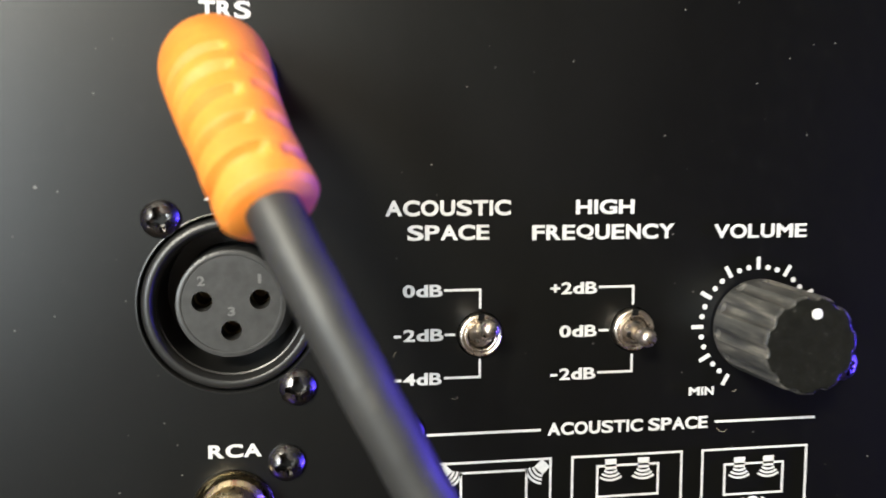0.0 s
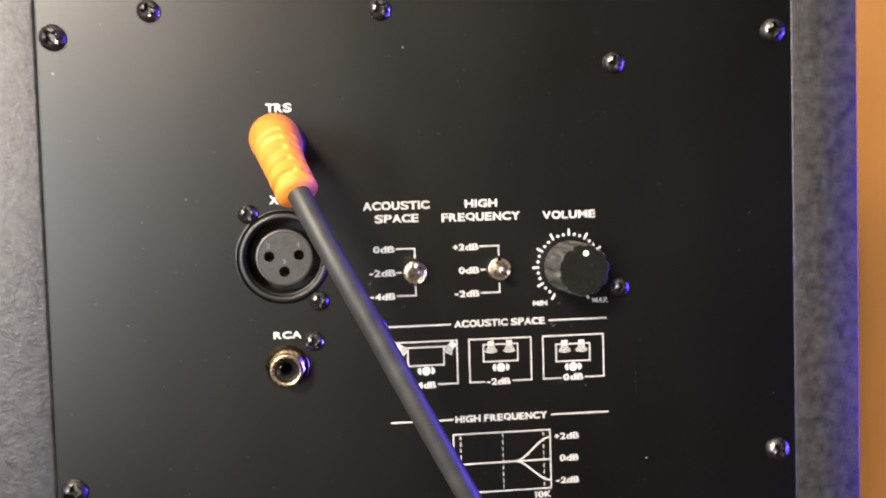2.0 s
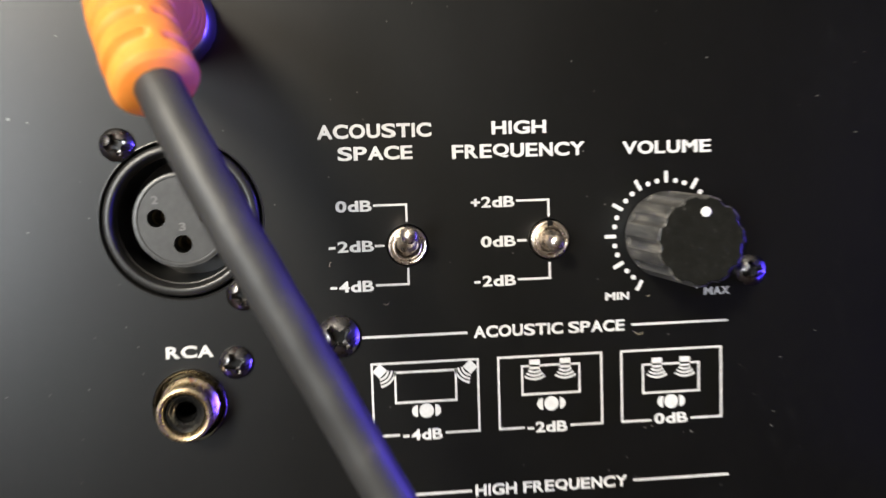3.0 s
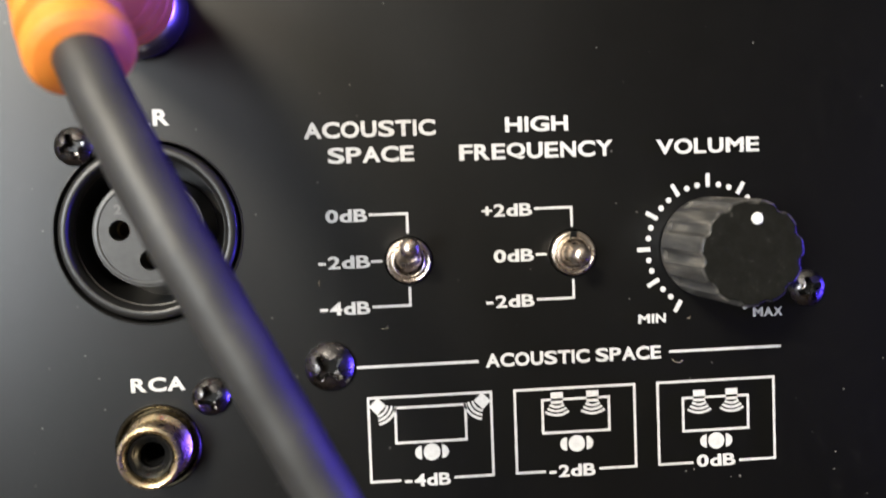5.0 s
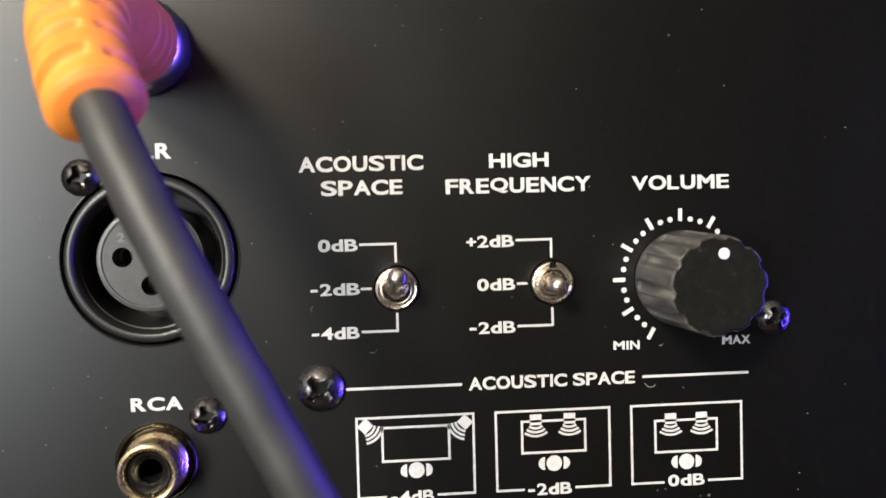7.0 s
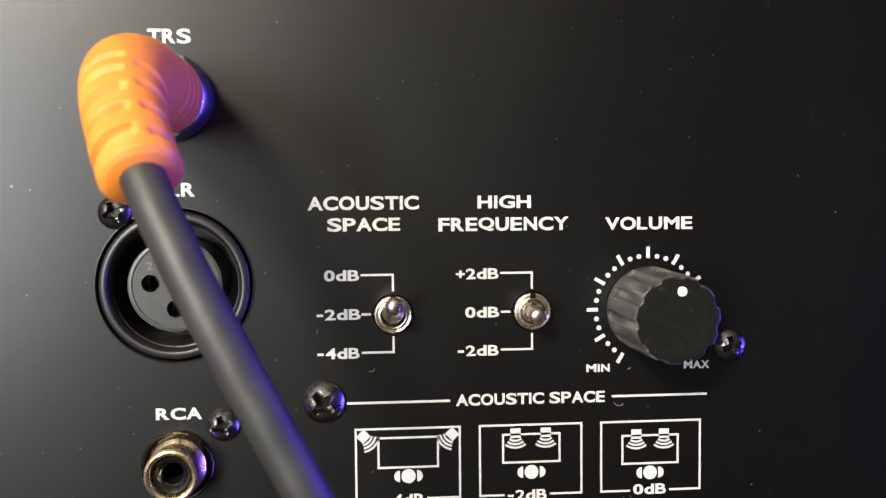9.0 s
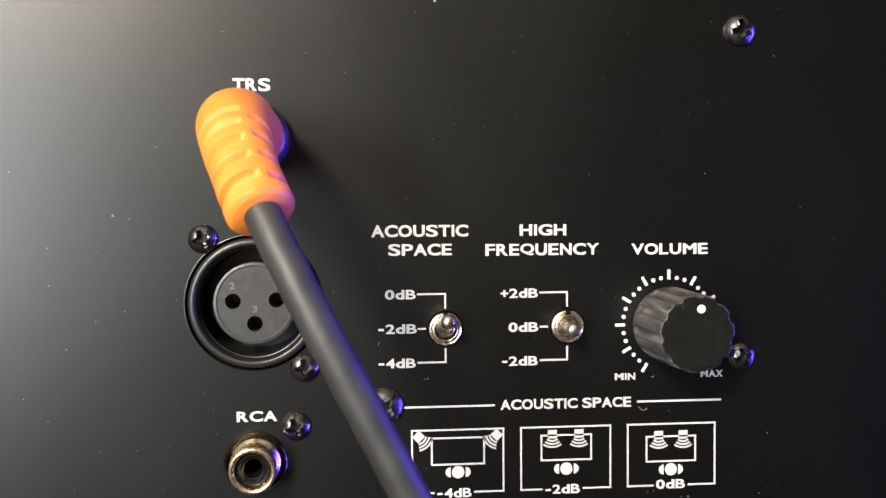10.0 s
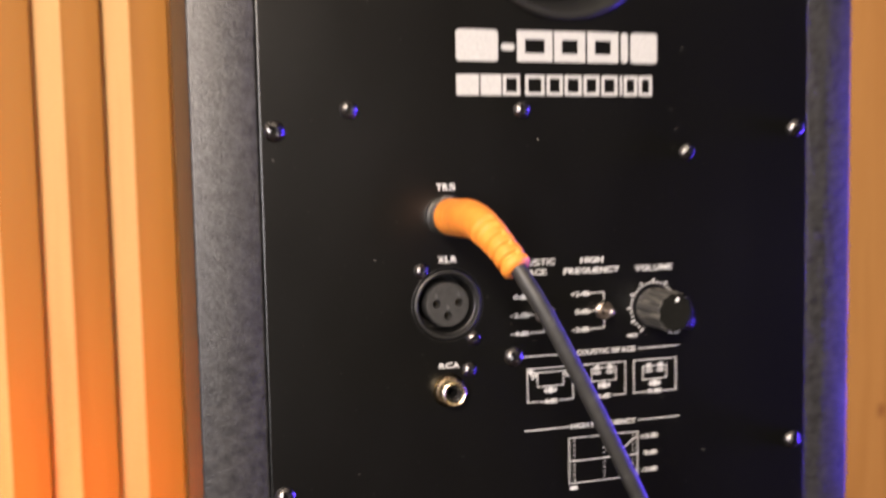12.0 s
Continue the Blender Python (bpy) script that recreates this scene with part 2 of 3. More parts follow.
def finish(name, bm, mat, smooth=True, angle=35.0):
    bmesh.ops.recalc_face_normals(bm, faces=bm.faces)
    me = bpy.data.meshes.new(name)
    bm.to_mesh(me)
    bm.free()
    me.materials.append(mat)
    me.shade_flat()
    if smooth:
        me.shade_smooth()
        me.set_sharp_from_angle(angle=radians(angle))
    return me


def part(name, bm, mat, parent, label="", smooth=True, angle=35.0):
    me = bm if isinstance(bm, bpy.types.Mesh) else finish(name, bm, mat, smooth, angle)
    ob = new(name, me)
    ob.parent = parent
    if parent.type == "EMPTY":
        ob.matrix_parent_inverse = Matrix.Translation(-parent.location)
    if label:
        ob["label"] = label
    return ob


def thing(name, at, label, category, group="", kind=""):
    ob = new(name)
    ob.location = at
    ob.empty_display_size = 0.02
    return tagged(ob, label, category, group, kind)


def box(bm, a, b, mk=P, bevel=0.0, segs=2):
    r = bmesh.ops.create_cube(bm, size=1.0)
    lo, hi = mk(*a), mk(*b)
    for v in r["verts"]:
        v.co = Vector(tuple(lo[i] + (v.co[i] + 0.5) * (hi[i] - lo[i]) for i in range(3)))
    if bevel:
        edges = list({e for v in r["verts"] for e in v.link_edges})
        bmesh.ops.bevel(bm, geom=edges, offset=bevel * 0.001, segments=segs, profile=0.5, affect="EDGES")


def lathe(bm, cx, cz, profile, n=48, mk=P, close=True):
    """A turned shape about an axis along y at (cx, cz). profile: rows of (radius, y)."""
    rings = []
    for r, y in profile:
        if r < 1e-6:
            rings.append([bm.verts.new(mk(cx, y, cz))])
        else:
            rings.append([bm.verts.new(mk(cx + r * math.sin(2 * math.pi * i / n), y, cz + r * math.cos(2 * math.pi * i / n))) for i in range(n)])
    for a, b in zip(rings, rings[1:]):
        for i in range(n):
            j = (i + 1) % n
            if len(a) == 1 and len(b) == 1:
                continue
            if len(a) == 1:
                bm.faces.new((a[0], b[i], b[j]))
            elif len(b) == 1:
                bm.faces.new((a[i], a[j], b[0]))
            else:
                bm.faces.new((a[i], a[j], b[j], b[i]))
    return bm


def plate_with_holes(bm, outline, holes, y_front, y_back):
    """A plate in the panel's plane with round holes (cx, cz, r), walled through its thickness."""
    loops = [[P(x, y_front, z) for x, z in outline]]
    for cx, cz, r in holes:
        n = 64
        loops.append([P(cx + r * math.cos(2 * math.pi * i / n), y_front, cz + r * math.sin(2 * math.pi * i / n)) for i in range(n)])
    back = Vector((0, (y_back - y_front) * 0.001, 0))
    edges_f, edges_b, walls = [], [], []
    for loop in loops:
        f = [bm.verts.new(p) for p in loop]
        b = [bm.verts.new(p + back) for p in loop]
        for i in range(len(f)):
            j = (i + 1) % len(f)
            edges_f.append(bm.edges.new((f[i], f[j])))
            edges_b.append(bm.edges.new((b[i], b[j])))
            walls.append((f[i], f[j], b[j], b[i]))
    bmesh.ops.triangle_fill(bm, use_beauty=True, edges=edges_f)
    bmesh.ops.triangle_fill(bm, use_beauty=True, edges=edges_b)
    for w in walls:
        bm.faces.new(w)


INK_Y = -0.06


def flat_poly(bm, pts, y0=0.0, y1=INK_Y):
    """A thin slab of print from a convex outline of (x, z)."""
    f = [bm.verts.new(P(x, y1, z)) for x, z in pts]
    b = [bm.verts.new(P(x, y0, z)) for x, z in pts]
    bm.faces.new(f)
    for i in range(len(f)):
        j = (i + 1) % len(f)
        bm.faces.new((f[i], f[j], b[j], b[i]))


def bar(bm, x0, z0, x1, z1, w=0.36, y1=INK_Y):
    d = Vector((x1 - x0, z1 - z0))
    d.normalize()
    nx, nz = -d.y * w / 2, d.x * w / 2
    flat_poly(bm, [(x0 + nx, z0 + nz), (x1 + nx, z1 + nz), (x1 - nx, z1 - nz), (x0 - nx, z0 - nz)], 0.0, y1)


def disc(bm, cx, cz, rx, rz=None, n=24, y1=INK_Y):
    rz = rz or rx
    flat_poly(bm, [(cx + rx * math.cos(2 * math.pi * i / n), cz + rz * math.sin(2 * math.pi * i / n)) for i in range(n)], 0.0, y1)


def arc(bm, cx, cz, r, a0, a1, w=0.3, n=10, y1=INK_Y):
    for i in range(n):
        a, b = (radians(a0 + (a1 - a0) * k / n) for k in (i, i + 1))
        flat_poly(bm, [(cx + q * math.cos(s), cz + q * math.sin(s)) for q, s in ((r - w / 2, a), (r + w / 2, a), (r + w / 2, b), (r - w / 2, b))], 0.0, y1)


def frame_lines(bm, x0, z0, x1, z1, w=0.36):
    h = w / 2
    bar(bm, x0 - h, z0, x1 + h, z0, w)
    bar(bm, x0 - h, z1, x1 + h, z1, w)
    lo, hi = min(z0, z1) + h, max(z0, z1) - h
    bar(bm, x0, lo, x0, hi, w)
    bar(bm, x1, lo, x1, hi, w)


# widths of the wide printed capitals, in heights of a capital: letter, ink, bearing
WIDE = dict(A=(1.02, 0.0), C=(1.0, 0.03), O=(1.06, 0.03), U=(0.9, 0.06), S=(0.94, 0.03), T=(0.92, 0.02), I=(0.21, 0.07), P=(0.86, 0.05), E=(0.77, 0.05), H=(0.92, 0.07),
            G=(1.03, 0.03), F=(0.75, 0.04), R=(0.88, 0.05), Q=(1.06, 0.03), N=(0.9, 0.07), Y=(1.0, 0.0), V=(1.0, 0.0), L=(0.7, 0.05), M=(1.06, 0.07), X=(1.0, 0.0), K=(0.95, 0.05),
            B=(0.88, 0.05), d=(0.8, 0.05))
WIDE.update({"3": (0.8, 0.04), "0": (0.82, 0.04), "1": (0.24, 0.09), "2": (0.78, 0.04), "4": (0.84, 0.03), "+": (0.72, 0.06), " ": (0.3, 0.05)})


def glyph(letter, weight):
    """One letter of the built-in font as flat triangles, its corners run from 0 to 1 both ways."""
    cu = bpy.data.curves.new("glyph", "FONT")
    cu.body, cu.size, cu.offset, cu.resolution_u = letter, 1.0, weight, 6
    tmp = new("glyph", cu)
    bpy.context.view_layer.update()
    me = bpy.data.meshes.new_from_object(tmp.evaluated_get(bpy.context.evaluated_depsgraph_get()))
    bpy.data.objects.remove(tmp)
    bpy.data.curves.remove(cu)
    co = np.array([v.co[:2] for v in me.vertices])
    co = (co - co.min(0)) / (co.max(0) - co.min(0))
    faces = [tuple(p.vertices) for p in me.polygons]
    bpy.data.meshes.remove(me)
    return co, faces


GLYPHS = {c: glyph(c, 0.024 if c in "SEFPLB2" else 0.033) for c in WIDE if c != " "}


def lettering(name, words, x0, x1, z0, z1, parent, mat=INK, y=INK_Y):
    """Printed words that fill x0..x1 and z0..z1 on the panel, letter by letter."""
    high = z1 - z0
    run = sum(WIDE[c][0] + 2 * WIDE[c][1] for c in words) - WIDE[words[0]][1] - WIDE[words[-1]][1]
    unit = (x1 - x0) / run
    at = x0 - WIDE[words[0]][1] * unit
    bm = bmesh.new()
    for c in words:
        wide, gap = WIDE[c]
        at += gap * unit
        if c != " ":
            low, tall = (z0 + 0.14 * high, 0.70 * high) if c == "+" else (z0, high)
            if c in "COGQSU0":
                low, tall = low - 0.012 * high, 1.024 * tall
            co, faces = GLYPHS[c]
            vs = [bm.verts.new(P(at + u * wide * unit, y, low + w * tall)) for u, w in co]
            for f in faces:
                bm.faces.new([vs[k] for k in f])
        at += (wide + gap) * unit
    r = bmesh.ops.extrude_face_region(bm, geom=bm.faces[:])
    top = {v for v in r["geom"] if isinstance(v, bmesh.types.BMVert)}
    for v in bm.verts:
        v.co.y = (y if v in top else y + 0.05) * 0.001
    return part(name, bm, mat, parent, smooth=False)


# ---------------------------------------------------------------- room
FLOOR = -Z0 * 1000


def structure(name, a, b, mat, label, bevel=0.0):
    bm = bmesh.new()
    box(bm, a, b, P, bevel)
    ob = new(name, finish(name, bm, mat, False))
    return tagged(ob, label, name.split("_")[0], kind="structure")


structure("floor", (-1500, -2400, FLOOR - 50), (1500, 720, FLOOR), FLOORING, "unseen boarded floor, dark so the lower panel reflects little")
structure("ceiling", (-1500, -2400, 1400), (1500, 720, 1450), CEILING_UNSEEN, "unseen ceiling, light-toned to brighten the upper panel")
bm = bmesh.new()
for a, b in (((-1300, -2400, FLOOR), (-1200, -2300, 1400)), ((-1300, -1500, FLOOR), (-1200, 720, 1400)), ((-1300, -2300, FLOOR), (-1200, -1500, -230)), ((-1300, -2300, 490), (-1200, -1500, 1400))):
    box(bm, a, b)
tagged(new("wall_west", finish("wall_west", bm, WEST_UNSEEN, False)), "unseen side wall with a window opening, toned for reflections", "wall", kind="structure")
structure("wall_east", (1500, -2400, FLOOR), (1600, 720, 1400), DARK_UNSEEN, "unseen side wall, dark so the panel reflects little")
structure("wall_south", (-1500, -2500, FLOOR), (1500, -2400, 1400), BROWN_UNSEEN, "unseen wall behind the viewer, brown to warm the panel's reflection")
wall_north = structure("wall_north", (-1500, 580, FLOOR), (1500, 720, 1400), BOARD, "orange-brown oiled pine board wall with vertical slats")
CAB_LOW = -193.0
structure("shelf", (-100, 0, CAB_LOW - 30), (103, 579, CAB_LOW), FLOORING, "wooden shelf under the black loudspeaker")

# ---------------------------------------------------------------- loudspeaker
XL, XR, PL, PR, CAB_HIGH, CAB_DEEP = -144.0, 107.2, -122.0, 86.8, 185.0, 150.0
speaker = thing("studio_monitor", P((XL + XR) / 2, CAB_DEEP / 2, CAB_LOW), "black studio loudspeaker, its rear control panel facing out, on a shelf", "loudspeaker")

XLR = (-59.5, -1.1)
RCA = (-59.7, -31.2)
TRS = (-59.6, 29.6)
PORT = (-14.2, 135.0)
SW1, SW2, VOL = (-23.62, -6.6), (0.0, -6.5), (20.2, -6.5)

for name, a, b, r in (
    ("side_wall", (XL, 0.6, CAB_LOW), (PL - 0.2, CAB_DEEP, CAB_HIGH), 1.0), ("side_wall", (PR + 0.2, 0.6, CAB_LOW), (XR, CAB_DEEP, CAB_HIGH), 0.5),
    ("top_wall", (PL - 0.24, 2, CAB_HIGH - 6), (PR + 0.24, CAB_DEEP, CAB_HIGH - 0.3), 0.5), ("bottom_wall", (PL - 0.24, 2, CAB_LOW), (PR + 0.24, CAB_DEEP, CAB_LOW + 6), 0.5),
    ("front_baffle", (PL - 0.24, CAB_DEEP - 18, CAB_LOW + 6.1), (PR + 0.24, CAB_DEEP - 1, CAB_HIGH - 6.1), 0.5),
):
    bm = bmesh.new()
    box(bm, a, b, P, r, 3)
    part(name, bm, VINYL, speaker, "black pebbled vinyl cabinet wall" if name == "side_wall" else "")

bm = bmesh.new()
holes = [(*XLR, 12.75), (*RCA, 5.75), (*TRS, 7.0), (*SW1, 3.45), (*SW2, 3.45), (*PORT, 34.0)]
rim = [(PL, CAB_LOW + 7), (PR, CAB_LOW + 7), (PR, CAB_HIGH - 7), (PL, CAB_HIGH - 7)]
inner = [(PL + 0.4, CAB_LOW + 7.4), (PR - 0.4, CAB_LOW + 7.4), (PR - 0.4, CAB_HIGH - 7.4), (PL + 0.4, CAB_HIGH - 7.4)]
plate_with_holes(bm, inner, holes, 0.0, 2.0)
for i in range(4):
    j = (i + 1) % 4
    bm.faces.new([bm.verts.new(P(x, y, z)) for (x, z), y in ((inner[i], 0.0), (inner[j], 0.0), (rim[j], 0.11), (rim[i], 0.11))])
    bm.faces.new([bm.verts.new(P(x, y, z)) for (x, z), y in ((rim[i], 0.11), (rim[j], 0.11), (rim[j], 2.0), (rim[i], 2.0))])
bmesh.ops.remove_doubles(bm, verts=bm.verts, dist=1e-6)
panel = part("rear_panel", bm, PANEL, speaker, "satin black metal control panel with white printing", smooth=False)

# bass port
bm = bmesh.new()
lathe(bm, *PORT, [(37.8, 0.0), (37.8, -1.2), (37.0, -2.0), (35.6, -2.0), (33.0, 0.5), (30.0, 8.0), (28.5, 20.0), (28.0, 110.0), (0, 110.0)], 72)
part("bass_port", bm, SOCKET, speaker, "black flared bass port")


# screws
def screw_mesh(name, r, h, turn):
    bm = bmesh.new()
    n, k = 144, 40
    rings = []
    wing, reach, deep = 0.17 * r, 0.66 * r, 0.80 * h
    for i in range(k + 1):
        q = r * (i / k)
        ring = []
        for j in range(n):
            a = 2 * math.pi * j / n
            x, z = q * math.cos(a), q * math.sin(a)
            u, w = x * math.cos(turn) + z * math.sin(turn), -x * math.sin(turn) + z * math.cos(turn)
            y = h * (1 - (q / r) ** 3.0) * 0.66 + h * 0.34
            near = min(abs(u), abs(w))
            far = max(abs(u), abs(w))
            width = wing + 0.15 * r * max(0.0, 1 - far / (0.42 * r)) - 0.03 * r * far / reach
            inside = min(1.0, max(0.0, (width - near) / (0.055 * r))) * min(1.0, max(0.0, (reach - far) / (0.07 * r)))
            y -= inside * (deep + 0.35 * h * (1 - far / reach)) if inside > 0 else 0.0
            y += 0.025 * r * math.exp(-(((near - width) / (0.05 * r)) ** 2)) if near > width and far < reach else 0.0
            ring.append(bm.verts.new(L(x, -y, z)))
            if i == 0:
                break
        rings.append(ring)
    for a, b in zip(rings, rings[1:]):
        for j in range(n):
            m = (j + 1) % n
            if len(a) == 1:
                bm.faces.new((a[0], b[j], b[m]))
            else:
                bm.faces.new((a[j], a[m], b[m], b[j]))
    low = [bm.verts.new(L(r * 0.99 * math.cos(2 * math.pi * j / n), 0.3, r * 0.99 * math.sin(2 * math.pi * j / n))) for j in range(n)]
    for j in range(n):
        m = (j + 1) % n
        bm.faces.new((rings[-1][j], rings[-1][m], low[m], low[j]))
    return finish(name, bm, SCREW, True, 24.0)


SMALL = [screw_mesh("screw_head", 2.65, 1.7, a) for a in (0.35, 0.1)]
LARGE = [screw_mesh("screw_head", 3.45, 2.1, a) for a in (0.15, 0.75)]
MID = [screw_mesh("screw_head", 3.0, 1.9, a) for a in (0.6, 0.2)]
for n, (x, z, kind) in enumerate((
    (-68.8, 11.0, SMALL), (-50.4, -13.4, SMALL), (-52.1, -24.5, SMALL), (-35.4, -21.1, LARGE), (34.7, -13.1, SMALL),
    (-117.6, 59.0, LARGE), (81.3, 59.1, LARGE), (81.1, -62.4, LARGE), (-117.6, -62.6, LARGE),
    (-92.7, 65.8, MID), (-31.2, 65.9, MID), (34.2, 50.5, MID),
)):
    part("screw", kind[n % 2], SCREW, speaker).location = P(x, 0, z)

# balanced three-pin socket
bm = bmesh.new()
lathe(bm, *XLR, [(12.3, 2.0), (12.3, 0.1), (12.15, -0.45), (11.8, -0.75), (11.25, -0.85), (11.0, -0.75), (10.45, 0.1), (10.4, 1.2)], 72)
xlr = part("xlr_socket", bm, SOCKET, speaker, "round black three-pin socket")
bm = bmesh.new()
lathe(bm, *XLR, [(10.42, 0.9), (10.2, 1.0), (10.0, 13.0), (0, 13.0)], 72)
part("socket_well", bm, SOCKET, xlr)
bm = bmesh.new()
lathe(bm, *XLR, [(13.05, 0.05), (12.98, -0.16), (12.84, -0.2), (12.72, 0.0), (12.7, 1.5)], 72)
part("socket_lip", bm, SOCKET, xlr)
bm = bmesh.new()
PINS = [(-63.5, -0.75), (-55.45, -0.6), (-59.5, -5.0)]
cx, cz = XLR
plate_with_holes(bm, [(cx + 7.65 * math.cos(2 * math.pi * i / 64), cz + 7.65 * math.sin(2 * math.pi * i / 64)) for i in range(64)], [(*p, 1.45) for p in PINS], 0.1, 12.5)
lathe(bm, cx, cz, [(7.66, 2.4), (7.66, 0.4), (7.5, 0.04), (7.2, -0.06), (6.95, -0.02), (6.85, 0.12)], 72)
part("socket_insert", bm, INSERT, xlr, "dark grey insert with three pin holes")
for p in PINS:
    bm = bmesh.new()
    lathe(bm, *p, [(1.43, 4.6), (1.15, 4.8), (1.1, 10.0), (0, 10.0)], 24)
    part("pin_contact", bm, CONTACT, xlr)
for c, x, z in (("2", -64.1, 1.5), ("1", -55.7, 1.7), ("3", -60.0, -2.9)):
    lettering("pin_number", c, x, x + (0.45 if c == "1" else 1.05), z, z + 1.35, xlr, EMBOSS, 0.02)

# phono socket
bm = bmesh.new()
lathe(bm, *RCA, [(5.95, 0.0), (5.95, -0.3), (5.75, -0.5), (5.5, -0.48), (5.3, -0.1), (5.15, 0.5), (5.1, 1.5), (0, 1.6)], 56)
rca = part("rca_socket", bm, FLANGE, speaker, "nickel phono socket with a gold-tinted rim")
bm = bmesh.new()
lathe(bm, *RCA, [(4.7, 1.5), (4.7, -0.7), (4.45, -1.0), (4.1, -1.3), (4.05, -5.3), (4.3, -5.6), (4.36, -6.1), (4.2, -6.55), (3.85, -6.75), (3.5, -6.6), (3.25, -6.2), (3.15, -5.4), (3.1, 1.0)], 56)
part("barrel", bm, BRASS, rca)
bm = bmesh.new()
lathe(bm, *RCA, [(3.12, -5.5), (2.9, -5.75), (2.6, -5.6), (2.2, -4.9), (1.8, -4.6), (1.7, -4.2), (1.65, 1.0), (0, 1.0)], 40)
part("insulator", bm, GLOSS_BLACK, rca, "glossy black plastic insulator")
bm = bmesh.new()
lathe(bm, *RCA, [(1.64, -3.9), (1.55, -3.6), (1.5, 0.9), (0, 0.9)], 24)
part("centre_hole", bm, HOLE, rca)

# jack socket under the plug
bm = bmesh.new()
lathe(bm, *TRS, [(6.9, 2.0), (6.9, -0.05), (6.6, -0.2), (5.0, -0.2), (4.6, 2.0), (0, 2.0)], 40)
part("jack_socket", bm, SOCKET, speaker)


# toggle switches
def toggle(at, tip, lean_label):
    x, z = at
    bm = bmesh.new()
    lathe(bm, x, z, [(3.2, 1.8), (3.2, -0.75), (3.1, -1.0), (2.9, -1.1), (2.65, -1.02), (2.42, -0.8), (2.34, -0.82), (2.28, -1.2), (2.2, -1.28), (2.08, -1.22), (2.0, -0.7), (1.9, 1.0), (0, 1.0)], 40)
    bush = part("toggle_switch", bm, NICKEL, speaker, lean_label)
    # the keyway's shade, a solid black block in place of a notch
    bm = bmesh.new()
    box(bm, (x - 0.45, -1.26, z + 2.3), (x + 0.45, -0.3, z + 3.2))
    part("keyway", bm, HOLE, bush, smooth=False)
    bm = bmesh.new()
    base, top = Vector((x, 0.5, z)), Vector(tip)
    axis = (top - base).normalized()
    side = axis.cross(Vector((1, 0, 0))).normalized()
    other = axis.cross(side)
    length = (top - base).length
    rows = [(1.98, 0.0), (1.95, 0.14), (1.8, 0.26), (1.45, 0.36), (1.12, 0.44), (1.08, 0.56), (1.2, 0.74), (1.36, 0.86), (1.42, 0.94), (1.36, 1.02), (1.14, 1.08), (0.8, 1.115), (0.4, 1.13), (0.0, 1.135)]
    rings = []
    n = 28
    for r, s in rows:
        c = base + axis * (length * s)
        rings.append([bm.verts.new(P(*(c + side * (r * math.cos(2 * math.pi * i / n)) + other * (r * math.sin(2 * math.pi * i / n))))) for i in range(n if r else 1)])
    for a, b in zip(rings, rings[1:]):
        for i in range(n):
            j = (i + 1) % n
            bm.faces.new((a[i], a[j], b[j], b[i]) if len(b) > 1 else (a[i], a[j], b[0]))
    part("lever", bm, NICKEL, bush)


toggle(SW1, (SW1[0] - 0.15, -7.6, SW1[1] + 2.2), "small nickel toggle switch with its lever up")
toggle(SW2, (SW2[0] - 0.5, -7.4, SW2[1] + 0.1), "small nickel toggle switch with its lever level")

# volume knob
bm = bmesh.new()
n, flutes = 240, 11
rings = []
for r, y, amp in ((7.35, -0.5, 0.0), (7.35, -1.4, 0.0), (7.35, -1.9, 0.55), (7.12, -15.0, 0.55), (7.0, -15.6, 0.48), (6.78, -15.9, 0.40)):
    ring = []
    for i in range(n):
        a = 2 * math.pi * i / n
        dip = max(0.0, (math.cos(flutes * a - 0.47) - 0.1) / 0.9) ** 0.6
        q = r - amp * dip
        ring.append(bm.verts.new(P(VOL[0] + q * math.sin(a), y, VOL[1] + q * math.cos(a))))
    rings.append(ring)
for a, b in zip(rings, rings[1:]):
    for i in range(n):
        j = (i + 1) % n
        bm.faces.new((a[i], a[j], b[j], b[i]))
bm.faces.new(rings[0])
knob = part("volume_knob", bm, KNOB, speaker, "fluted black volume knob with a white dot", angle=24.0)
bm = bmesh.new()
low, top = [], []
for i in range(n):
    a = 2 * math.pi * i / n
    q = 6.78 - 0.40 * max(0.0, (math.cos(flutes * a - 0.47) - 0.1) / 0.9) ** 0.6
    low.append(bm.verts.new(P(VOL[0] + q * math.sin(a), -15.9, VOL[1] + q * math.cos(a))))
    top.append(bm.verts.new(P(VOL[0] + (q - 0.15) * math.sin(a), -15.98, VOL[1] + (q - 0.15) * math.cos(a))))
for i in range(n):
    j = (i + 1) % n
    bm.faces.new((low[i], low[j], top[j], top[i]))
bm.faces.new(top)
part("knob_cap", bm, KNOB_CAP, knob, "flat black knob front, coloured darker than the lit flank", smooth=False)
bm = bmesh.new()
lathe(bm, 20.85, -2.0, [(0.78, -15.7), (0.78, -16.02), (0.68, -16.14), (0, -16.16)], 24)
part("pointer_dot", bm, DOT, knob, "white pointer dot")

